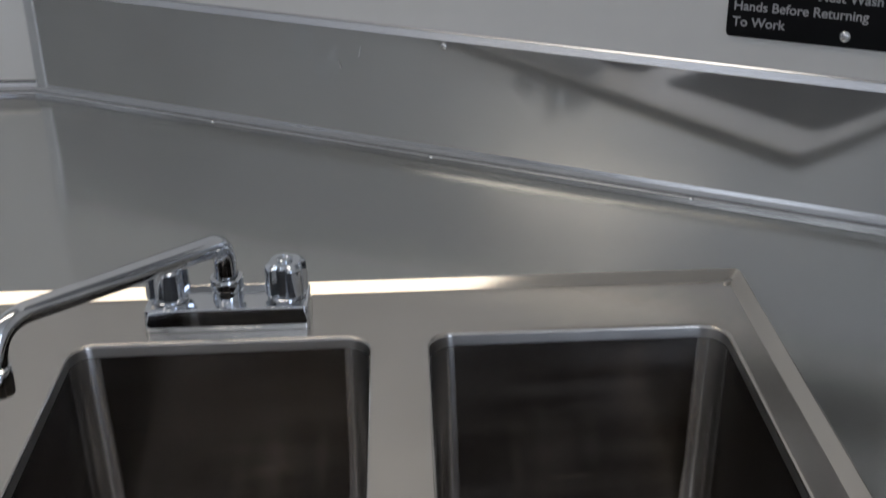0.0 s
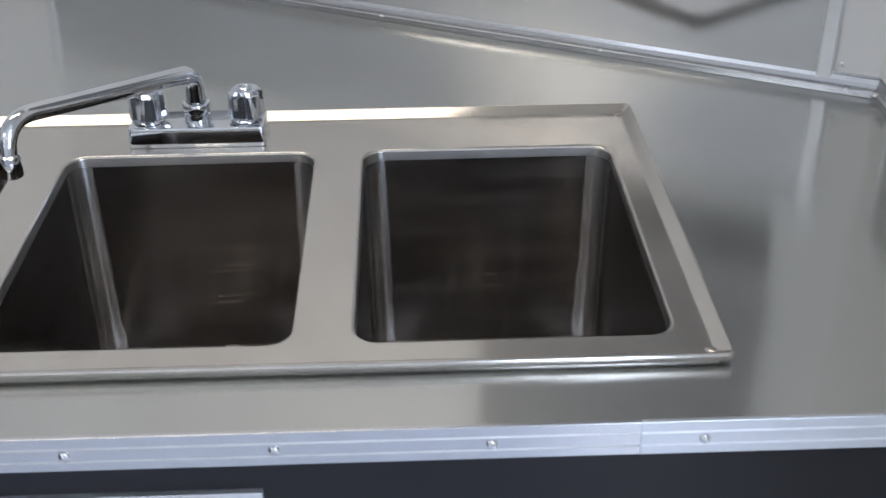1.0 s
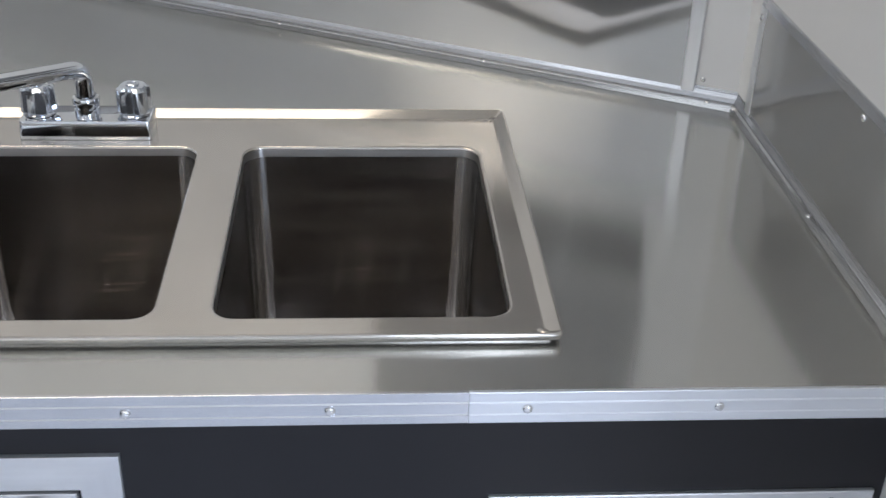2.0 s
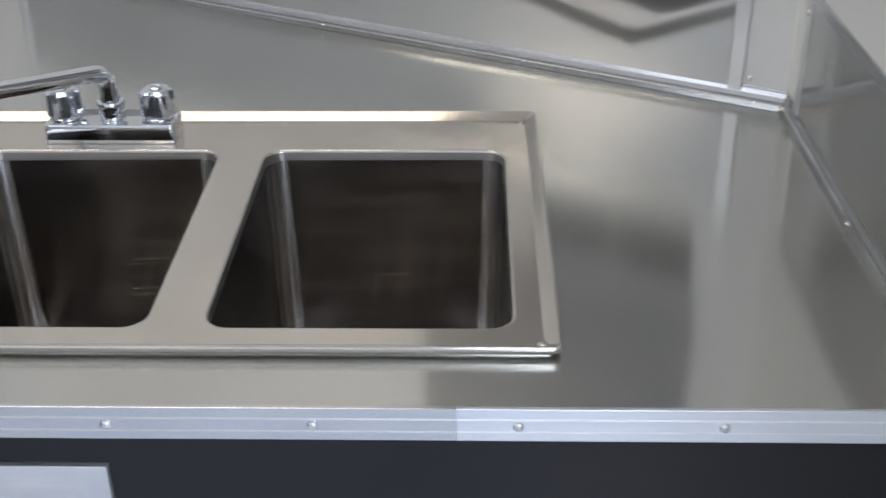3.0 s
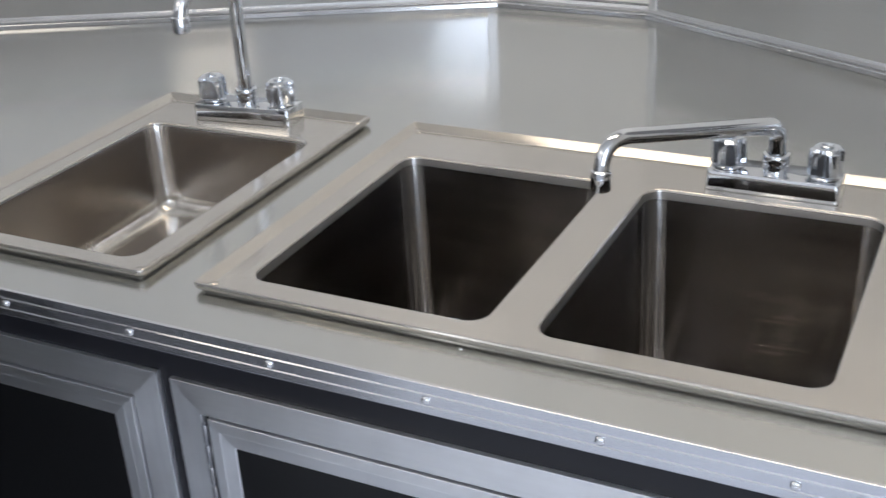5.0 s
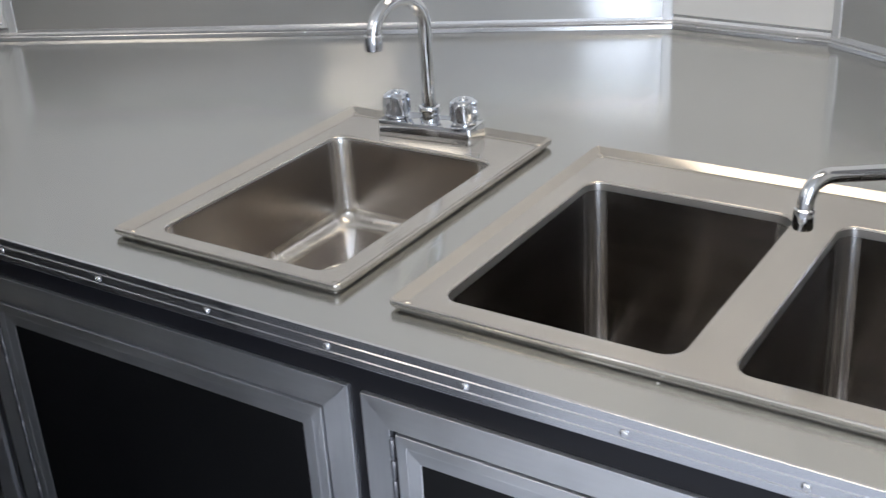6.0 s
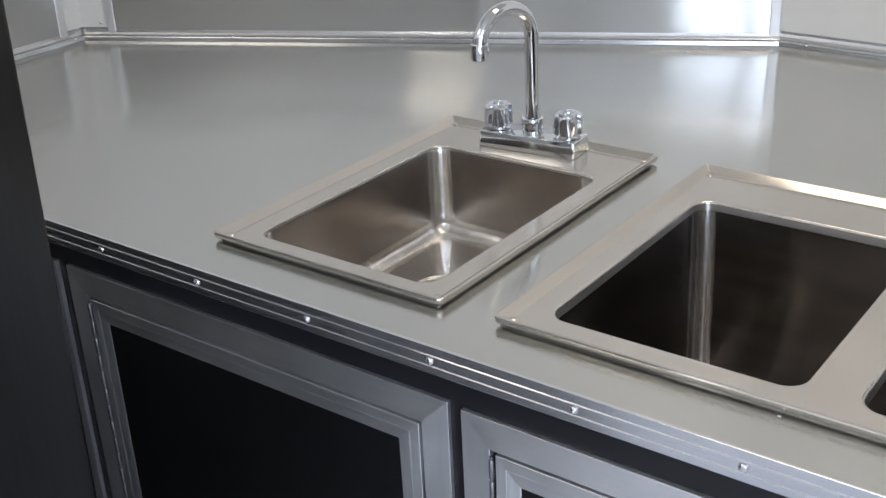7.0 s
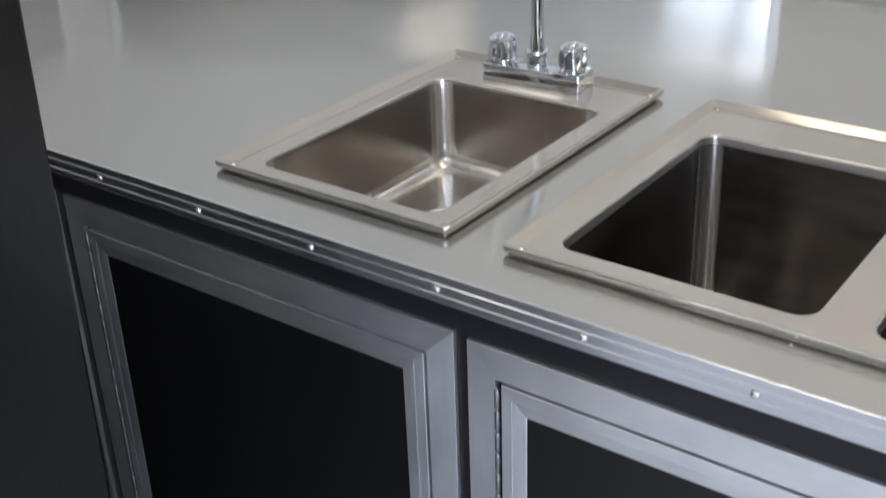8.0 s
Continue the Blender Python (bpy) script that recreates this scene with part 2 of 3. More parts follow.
slab("floor", -0.03, 0.0, M_FLOOR, "grey sheet floor of a food trailer")
slab("ceiling", CEIL, CEIL + 0.04, M_CEIL, "white sheet ceiling of a food trailer")


def wall(name, a, b, label, holes=()):
    """A wall from a to b (its inner face), 50 mm thick outwards, with upright openings (s0, s1, z0, z1) along it."""
    a, b = Vector(a), Vector(b)
    t = (b - a).normalized()
    out = Vector((-t.y, t.x))
    bm = bmesh.new()
    length = (b - a).length

    def block(s0, s1, z0, z1):
        p, q = a + t * s0, a + t * s1
        ring = [p, q, q + out * WALL, p + out * WALL]
        loops(bm, [[(v.x, v.y, z0) for v in ring], [(v.x, v.y, z1) for v in ring]], True, True)

    at = 0.0
    for s0, s1, z0, z1 in holes:
        block(at, s0, 0, CEIL)
        if z0 > 0:
            block(s0, s1, 0, z0)
        block(s0, s1, z1, CEIL)
        at = s1
    block(at, length, 0, CEIL)
    return tagged(part(name, bm, M_WHITE), label, "wall", kind="structure")


# the west wall's opening is unseen, added only for the fill light
wall("wall_west", PLAN[0], PLAN[1], "white painted side wall with an added, unseen window opening", [(WIN_Y0 - REAR, WIN_Y1 - REAR, WIN_Z0, WIN_Z1)])
wall("wall_north_west", PLAN[1], PLAN[2], "white painted slanting nose wall")
wall("wall_north", PLAN[2], PLAN[3], "narrow white painted nose wall")
wall("wall_north_east", PLAN[3], PLAN[4], "white painted slanting nose wall carrying a sign")
wall("wall_east", PLAN[4], PLAN[5], "white painted side wall with an open doorway", [(PLAN[4][1] - DOOR_Y1, PLAN[4][1] - DOOR_Y0, 0.0, DOOR_TOP)])
wall("wall_south", PLAN[5], PLAN[0], "white painted rear wall of the trailer")
door = tagged(new("door_1"), "open doorway with a slim aluminium screen door frame", "door", kind="structure")
door.matrix_basis = pose(EAST + 0.03, 0, 0)
for y0, y1 in ((DOOR_Y0 + 0.002, DOOR_Y0 + 0.032), (-1.715, -1.635), (DOOR_Y1 - 0.032, DOOR_Y1 - 0.002)):
    part("stile", box(-0.012, 0.012, y0, y1, 0.012, DOOR_TOP - 0.002, 0.002), M_ALU, door)
ground = bmesh.new()
loops(ground, [[(-400, -400, -0.62), (400, -400, -0.62), (400, 400, -0.62), (-400, 400, -0.62)], [(-400, -400, -0.6), (400, -400, -0.6), (400, 400, -0.6), (-400, 400, -0.6)]], True, True)
tagged(part("ground", ground, M_GROUND), "pale gravel ground outside the trailer", "ground", kind="structure")


# ---- steel worktop ----
TOP, EDGE = 0.900, -0.0622
ROOM = [(WEST, EDGE)] + FLOORPLAN + [(EAST, EDGE)]
CUTS = [(-0.444, 0.444, 0.020, 0.446), (-0.830, -0.545, 0.020, 0.446)]


def worktop():
    bm = bmesh.new()
    edges = []
    for ring in [ROOM] + [[(x0, y0), (x1, y0), (x1, y1), (x0, y1)] for x0, x1, y0, y1 in CUTS]:
        vs = [bm.verts.new((x, y, TOP)) for x, y in ring]
        edges += [bm.edges.new((vs[i], vs[(i + 1) % len(vs)])) for i in range(len(vs))]
    bmesh.ops.triangle_fill(bm, use_beauty=True, use_dissolve=False, edges=edges)
    faces = bm.faces[:]
    res = bmesh.ops.extrude_face_region(bm, geom=faces)
    bmesh.ops.translate(bm, verts=[v for v in res["geom"] if isinstance(v, bmesh.types.BMVert)], vec=(0, 0, -0.028))
    return tagged(part("worktop", bm, M_COUNTER), "satin stainless steel worktop filling the trailer nose", "worktop")


worktop()
dot = lathe([(0.0022, 0), (0.0021, 0.0006), (0.0012, 0.0011), (0.0002, 0.0012)], 10)
tagged(part("rivet", dot, M_SCREW, m=pose(-0.177, -0.001, TOP)), "tiny bright rivet in the steel worktop", "rivet")


# ---- drop-in sinks ----
def drop_in_sink(name, place, width, depth, bowls, bowl_depth, roll, corner, lip, mat, label):
    """A pressed sink on the worktop: place is the middle of its front edge. bowls: x0, x1, y0, y1 from there."""
    sink = thing(name, place, label, "sink")
    x0, x1, y0, y1 = -width / 2, width / 2, 0.0, depth
    deck = bmesh.new()

    def ring(inset, r, z):
        return round_rect(x0 + inset, x1 - inset, y0 + inset, y1 - inset, r, z, 4)

    rows = loops(deck, [ring(0.0084, 0.003, 0.0003), ring(0.0080, 0.003, 0.0026), ring(0.0034, 0.005, 0.0030), ring(0.0012, 0.007, 0.0050), ring(0.0002, 0.008, 0.0080), ring(0.0002, 0.008, 0.0096),
                        ring(0.0009, 0.007, 0.0111), ring(0.0018, 0.006, 0.0117), ring(0.0027, 0.005, 0.0117), ring(0.0132, 0.002, 0.0045), ring(0.0142, 0.002, 0.0042)])
    inner = rows[-1]
    edges = [deck.edges.get((inner[i], inner[(i + 1) % len(inner)])) for i in range(len(inner))]
    for bx0, bx1, by0, by1 in bowls:
        vs = [deck.verts.new(p) for p in round_rect(bx0, bx1, by0, by1, corner, 0.0042, 8)]
        edges += [deck.edges.new((vs[i], vs[(i + 1) % len(vs)])) for i in range(len(vs))]
    bmesh.ops.triangle_fill(deck, use_beauty=True, use_dissolve=False, edges=edges)
    part("rim", deck, M_SINK, sink, smooth=14)
    for cx, cy in ((x0 + 0.0135, y0 + 0.0135), (x1 - 0.0135, y0 + 0.0135), (x0 + 0.0135, y1 - 0.0135), (x1 - 0.0135, y1 - 0.0135)):
        dimple = lathe([(0.0066, -0.0008), (0.0052, 0.0009), (0.0028, 0.0017), (0.0003, 0.0020)], 16)
        part("corner_weld", dimple, M_SINK, sink, "ground-down weld in the rim's corner", 60, pose(cx, cy, 0.0046, 0, 0, 45 if (cx < 0) == (cy < 0.2) else -45) @ Matrix.Diagonal((1.35, 0.75, 1, 1)))
    for bx0, bx1, by0, by1 in bowls:
        bm = bmesh.new()
        rings = []
        for k in range(5):
            a = radians(90 * k / 4)
            i = roll * math.sin(a)
            rings.append(round_rect(bx0 + i, bx1 - i, by0 + i, by1 - i, corner, 0.0042 - roll * (1 - math.cos(a)), 8))
        # the ground lip below the rolled edge ends in a hand-made, uneven line
        i = roll + 0.0004
        rings.append([(x, y, 0.0042 - roll - lip * (1 + 0.10 * math.sin(47 * x + 31 * y) + 0.06 * math.sin(140 * x + 90 * y))) for x, y, _ in round_rect(bx0 + i, bx1 - i, by0 + i, by1 - i, corner, 0, 8)])
        fillet, draft, top = 0.015 if bowl_depth > 0.2 else 0.0205, 0.003, -0.0043 - lip
        walls = 24
        for k in range(1, walls + 1):
            f = k / walls
            i = roll + 0.0008 + draft * f
            ring_pts = round_rect(bx0 + i, bx1 - i, by0 + i, by1 - i, corner, top - (bowl_depth - lip - fillet) * f, 8)
            # the seams end in an uneven edge along the flat walls
            for c, (start, stop) in enumerate((((0, -1), (-1, 0)), ((1, 0), (0, -1)), ((0, 1), (1, 0)), ((-1, 0), (0, 1)))):
                for at, (ux, uy) in ((c * 9, start), (c * 9 + 8, stop)):
                    far = 0.0028 * f * f * (0.6 + 0.6 * math.sin(9 * f + 40 * bx0 + 3 * c) + 0.35 * math.sin(29 * f + 70 * bx0 + at))
                    x, y, z = ring_pts[at]
                    ring_pts[at] = (x + ux * far, y + uy * far, z)
            rings.append(ring_pts)
        for k in range(1, 7):
            a = radians(90 * k / 6)
            i = roll + 0.0008 + draft + fillet * (1 - math.cos(a))
            rings.append(round_rect(bx0 + i, bx1 - i, by0 + i, by1 - i, max(corner - 0.5 * fillet * (1 - math.cos(a)), 0.010), -0.0043 - bowl_depth + fillet - fillet * math.sin(a), 8))
        cx, cy = (bx0 + bx1) / 2, (by0 + by1) / 2 + (0.018 if bowl_depth < 0.2 else 0.0)
        low = -0.0043 - bowl_depth
        n = len(rings[-1])
        last = rings[-1]
        for f, dz in ((0.55, 0.0015), (0.0, 0.003)):
            ring_pts = []
            for px, py, _ in last:
                d = Vector((px - cx, py - cy))
                d2 = d * f + d.normalized() * 0.043 * (1 - f)
                ring_pts.append((cx + d2.x, cy + d2.y, low - dz))
            rings.append(ring_pts)
        loops(bm, rings)
        # lip, walls and floor, and the ground seams, coloured bright for highlights, in the corners and round the floor
        bm.faces.ensure_lookup_table()
        for j in range(len(rings) - 1):
            for i in range(n):
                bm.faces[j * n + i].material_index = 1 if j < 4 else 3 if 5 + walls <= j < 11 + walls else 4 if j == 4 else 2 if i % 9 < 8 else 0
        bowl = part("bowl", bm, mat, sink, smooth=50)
        bowl.data.materials.append(M_SINK)
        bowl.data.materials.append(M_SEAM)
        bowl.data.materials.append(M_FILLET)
        bowl.data.materials.append(M_LIP)
        drain = lathe([(0.0005, -0.014), (0.026, -0.014), (0.034, -0.009), (0.0365, -0.002), (0.0380, 0.0008), (0.0400, 0.0017), (0.0422, 0.0013), (0.0430, -0.0008)], 40)
        part("drain", drain, M_FILLET, bowl, "pale steel drain ring", 50, pose(cx, cy, low - 0.0016) @ Matrix.Diagonal((1.25, 1.25, 1.6, 1)))
    return sink


def streak(sink, x, y, z, long, high):
    """A thin, lens-shaped pale streak lying on a bowl's back wall."""
    outline = [(x + long * math.cos(math.pi * k / 12), z + high * math.sin(math.pi * k / 12) ** 3 + 0.05 * long * math.cos(math.pi * k / 12)) for k in range(24)]
    bm = bmesh.new()
    loops(bm, [[(px, y, pz) for px, pz in outline], [(px, y - 0.0002, pz) for px, pz in outline]], True, True)
    part("streak", bm, M_STREAK, sink, "pale thin streak on a bowl's back wall")


ROW = [(-0.4290, -0.1730), (-0.1295, 0.1265), (0.1705, 0.4285)]
triple = drop_in_sink("triple_sink", (0.0, 0.0, TOP), 0.928, 0.467, [(a, b, 0.037, 0.380) for a, b in ROW], 0.243, 0.0030, 0.021, 0.0085, M_BOWL_SHADED,
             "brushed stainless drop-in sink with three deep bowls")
for x, z, long, high in ((0.036, -0.128, 0.030, 0.0014), (0.026, -0.135, 0.040, 0.0009), (0.030, -0.166, 0.034, 0.0016), (0.018, -0.175, 0.030, 0.0022), (0.300, -0.148, 0.036, 0.0016), (0.312, -0.162, 0.024, 0.0010)):
    streak(triple, x, 0.3762 - 0.003 * (-z) / 0.243, z, long, high)
drop_in_sink("single_sink", (-0.687, 0.0, TOP), 0.326, 0.468, [(-0.1275, 0.1265, 0.031, 0.381)], 0.118, 0.0030, 0.022, 0.0020, M_BASIN,
             "brushed stainless drop-in sink with one shallow bowl")


# ---- taps ----
def knob_mesh():
    """A chrome knob: a round core with four flat-fronted wings over a skirt."""
    rows = [(0.0150, 0.0150, 0.0), (0.0158, 0.0158, 0.0006), (0.0158, 0.0158, 0.0016), (0.0146, 0.0146, 0.0020), (0.0146, 0.0184, 0.0022), (0.0146, 0.0188, 0.0032),
            (0.0144, 0.0184, 0.0150), (0.0141, 0.0178, 0.0268), (0.0139, 0.0172, 0.0280), (0.0132, 0.0142, 0.0302), (0.0128, 0.0134, 0.0307), (0.0116, 0.0116, 0.0308), (0.0020, 0.0020, 0.0308)]
    rings = []
    for core, wing, z in rows:
        ring = []
        for i in range(96):
            a = 360 * i / 96
            u = abs((a + 45) % 90 - 45)
            front = wing * (1.03 - 0.03 * min(u / 22, 1) ** 2)
            f = min(max((29 - u) / 7, 0), 1)
            r = core + (front - core) * f if wing > core else core
            ring.append((r * math.cos(radians(a)), r * math.sin(radians(a)), z))
        rings.append(ring)
    bm = bmesh.new()
    loops(bm, rings, True, True)
    return mesh_of(bm, M_KNOB, 20)


def cap_mesh():
    return mesh_of(lathe([(0.0072, 0), (0.0070, 0.0016), (0.0062, 0.0022), (0.0054, 0.0021), (0.0048, 0.0010), (0.0030, 0.0012), (0.0004, 0.0013)], 28), M_KNOB, 35)


KNOB, CAP = knob_mesh(), cap_mesh()
KNOB.name, CAP.name = "knob", "cap"


def tap(name, place, spout, bends, bore, riser, label, turns=(20, 32), turn=0.0):
    """A deck tap on a wedge base 140 mm wide, with two lobed knobs; spout: points from the base's middle."""
    ob = thing(name, place, label, "tap", turn=turn)
    bm = bmesh.new()
    loops(bm, [round_rect(-0.0696, 0.0696, -0.0190, 0.0255, 0.004, 0.0), round_rect(-0.0703, 0.0703, -0.0198, 0.0262, 0.004, 0.0008), round_rect(-0.0703, 0.0703, -0.0198, 0.0262, 0.004, 0.0024),
               round_rect(-0.0694, 0.0694, -0.0191, 0.0252, 0.004, 0.0206), round_rect(-0.0691, 0.0691, -0.0188, 0.0249, 0.004, 0.0214),
               round_rect(-0.0684, 0.0684, -0.0180, 0.0242, 0.004, 0.0218)], True, True)
    part("base", bm, M_CHROME, ob, smooth=40)
    for side, twist in ((-1, turns[0]), (1, turns[1])):
        collar = lathe([(0.002, 0), (0.0165, 0), (0.0165, 0.0022), (0.0140, 0.0040), (0.002, 0.0040)], 32)
        part("collar", collar, M_CHROME, ob, smooth=40, m=pose(side * 0.0508, 0.003, 0.0224))
        k = part("knob", KNOB, M_KNOB, ob, "lobed chrome knob", m=pose(side * 0.0508, 0.003, 0.0248, 0, 0, twist))
        part("cap", CAP, M_KNOB, k, m=pose(0, 0, 0.0307))
    nut = lathe([(0.004, 0), (0.0136, 0), (0.0138, 0.0012), (0.0134, 0.0075), (0.0122, 0.0084), (0.0122, 0.0094), (0.0142, 0.0102), (0.0144, 0.0112), (0.0144, 0.0186), (0.0138, 0.0200), (0.0112, 0.0206), (0.0108, 0.0190), (0.004, 0.0190)], 28)
    part("nut", nut, M_CHROME, ob, smooth=35, m=pose(0, 0.003, 0.0220))
    pts = bent(spout, bends) if bends else [Vector(p) for p in spout]
    ways = [0.0]
    for a, b in zip(pts, pts[1:]):
        ways.append(ways[-1] + (b - a).length)
    part("spout", tube(pts, [bore + max(0.0, riser - bore) * min(max(1.0 - (w - 0.055) / 0.05, 0.0), 1.0) for w in ways], 24), M_CHROME, ob, "polished chrome spout", 60)
    end, way = Vector(spout[-1]), (Vector(spout[-1]) - Vector(spout[-2])).normalized()
    k = bore * 1.26
    aer = lathe([(0.002, -0.0010), (bore, -0.0010), (k * 0.97, 0.0), (k, 0.0014), (k, 0.0184), (k * 0.95, 0.0196), (k * 0.82, 0.0196), (k * 0.80, 0.0170), (0.002, 0.0170)], 32)
    part("aerator", aer, M_CHROME, ob, smooth=25, m=Matrix.Translation(end) @ way.to_track_quat("Z", "Y").to_matrix().to_4x4() @ Matrix.Translation((0, 0, -0.0085)))
    return ob


tap("swivel_tap", (0.002, 0.412, 0.9042), [(0, 0.003, 0.035), (0, 0.003, 0.0735), (-0.1205, -0.2155, 0.1245), (-0.1210, -0.2165, 0.0835)], (0.022, 0.040), 0.0077, 0.0098,
    "chrome swivel tap with a long bent spout and two knobs")
goose = [(0, 0.003, 0.035), (0, 0.003, 0.090), (0, 0.003, 0.150)]
for k in range(1, 15):
    a = radians(180 * k / 14)
    r = 0.0436
    d = r - r * math.cos(a)
    goose.append((-0.35 * d, 0.003 - 0.937 * d, 0.150 + r * math.sin(a)))
goose.append(tuple(Vector(goose[-1]) - Vector((0, 0, 0.001))))
tap("gooseneck_tap", (-0.689, 0.425, 0.9042), goose, None, 0.0090, 0.0090, "chrome gooseneck tap with two lobed knobs", (50, 22), 6.0)


# ---- mouldings ----
def offset_path(path):
    """Unit mitre vectors into the room at each point of a path that has the room on its right."""
    pts = [Vector(p) for p in path]
    ns = []
    for a, b in zip(pts, pts[1:]):
        t = (b - a).normalized()
        ns.append(Vector((t.y, -t.x)))
    out = [ns[0]]
    for p, q in zip(ns, ns[1:]):
        out.append((p + q) / (1 + p.dot(q)))
    out.append(ns[-1])
    return pts, out, ns


def moulding(name, a, b, ma, mb, profile, mat, label, category, smooth=25):
    """Sweeps profile (distance into the room, z) from a to b with mitred ends."""
    bm = bmesh.new()
    loops(bm, [[(a.x + ma.x * d, a.y + ma.y * d, z) for d, z in profile], [(b.x + mb.x * d, b.y + mb.y * d, z) for d, z in profile]], True, True)
    return tagged(part(name, bm, mat, smooth=smooth), label, category)


COVE = [(0.0005, 0.9005), (0.0005, 0.9235), (0.0019, 0.9235), (0.0020, 0.9216), (0.0011, 0.9211), (0.0012, 0.9202), (0.0026, 0.9196), (0.0042, 0.9146), (0.0062, 0.9112),
        (0.0052, 0.9104), (0.0058, 0.9095), (0.0074, 0.9092), (0.0096, 0.9078), (0.0101, 0.9068), (0.0112, 0.9005)]
corners = [(WEST, EDGE)] + FLOORPLAN + [(EAST, EDGE)]
pts, mitre, normals = offset_path(corners)


def spaced(a, b, first, step):
    out, s = [], first
    while s < (b - a).length - 0.012:
        out.append(a + (b - a).normalized() * s)
        s += step
    return out


firsts = {0: (0.02, 0.27), 1: (0.303, 0.3165), 2: (0.05, 0.17), 3: (0.287, 0.302), 4: (0.013, 0.27)}
for i in range(5):
    trim = moulding("counter_moulding", pts[i], pts[i + 1], mitre[i], mitre[i + 1], COVE, M_ALU, "bright aluminium cove moulding where worktop meets wall", "moulding", 12)
    places = spaced(pts[i], pts[i + 1], *firsts[i])
    if i == 3:
        places[-1] = pts[4] - (pts[4] - pts[3]).normalized() * 0.0345
    for p in places:
        q = p + normals[i] * 0.0084
        part("screw", SCREW, M_SCREW, trim, m=pose(q.x, q.y, 0.9064, 0, 0, i * 33))

# steel splash sheets with capped edges; the white corner covers stand between them
SPLASH_TOP = 1.0475
for i, (s0, s1) in {0: (0.0, 0.040), 1: (0.058, 0.006), 3: (0.006, 0.058), 4: (0.040, 0.0)}.items():
    t = (pts[i + 1] - pts[i]).normalized()
    a, b = pts[i] + t * s0, pts[i + 1] - t * s1
    bm = bmesh.new()
    ring = [a + normals[i] * 0.0006, b + normals[i] * 0.0006, b + normals[i] * 0.0028, a + normals[i] * 0.0028]
    loops(bm, [[(v.x, v.y, z) for v in ring] for z in (0.912, SPLASH_TOP)], True, True)
    sheet = tagged(part("splash_sheet", bm, M_SPLASH), "satin stainless splash sheet screwed to the nose wall", "wall panel")
    if i == 3:
        scuff = box(-0.0009, 0.0007, -0.0011, 0.0003, -0.0125, 0.0125, 0.0003, 1)
        part("scuff", scuff, M_SCUFF, sheet, "pale upright scuff", m=pose(0.3356, 0.7106, 0.9990, 0, 3, math.degrees(math.atan2(t.y, t.x))))
        for along, z, lean, long in ((0.112, 1.019, 14, 0.5), (0.088, 1.001, -20, 0.36)):
            q = pts[i] + t * ((along - pts[i].x) / t.x) + normals[i] * 0.0031
            mark = box(-0.0005, 0.0005, -0.0007, 0.0003, -0.0125 * long, 0.0125 * long, 0.0002, 1)
            part("scuff", mark, M_SCUFF, sheet, "pale short scuff", m=pose(q.x, q.y, z, 0, lean, math.degrees(math.atan2(t.y, t.x))))
    cap = moulding("cap_moulding", a, b, normals[i], normals[i], [(0.0004, SPLASH_TOP - 0.004), (0.0004, SPLASH_TOP + 0.0065), (0.0022, SPLASH_TOP + 0.0065), (0.0034, SPLASH_TOP + 0.0052), (0.0030, SPLASH_TOP + 0.0044), (0.0052, SPLASH_TOP - 0.0032), (0.0044, SPLASH_TOP - 0.004)],
                   M_SATIN, "thin aluminium cap moulding along a steel sheet's top", "moulding")
    for p in spaced(a, b, 0.598 if i == 3 else 0.3, 0.61):
        q = p + normals[i] * 0.0026
        part("screw", SCREW, M_SCREW, cap, m=Matrix.Translation((q.x, q.y, SPLASH_TOP - 0.0100)) @ Vector((*normals[i], 0)).to_track_quat("Z", "Y").to_matrix().to_4x4())
    for end, sign in ((a, 1), (b, -1)):
        if (end - pts[0]).length < 0.05 or (end - pts[5]).length < 0.05:
            continue
        bm = bmesh.new()
        c = end + t * sign * 0.004
        w = 0.0085
        ring = [c - t * w + normals[i] * 0.0006, c + t * w + normals[i] * 0.0006, c + t * w + normals[i] * 0.0032, c + t * w * 0.85 + normals[i] * 0.0042, c - t * w * 0.85 + normals[i] * 0.0042, c - t * w + normals[i] * 0.0032]
        loops(bm, [[(v.x, v.y, z) for v in ring] for z in (0.915, SPLASH_TOP + 0.0135)], True, True)
        edge = tagged(part("edge_moulding", bm, M_STILE, smooth=30), "upright aluminium edge moulding beside a steel sheet", "moulding")
        if i == 4:
            q = c + normals[i] * 0.0040
            part("screw", SCREW, M_SCREW, edge, m=Matrix.Translation((q.x, q.y, 1.0300)) @ Vector((*normals[i], 0)).to_track_quat("Z", "Y").to_matrix().to_4x4())
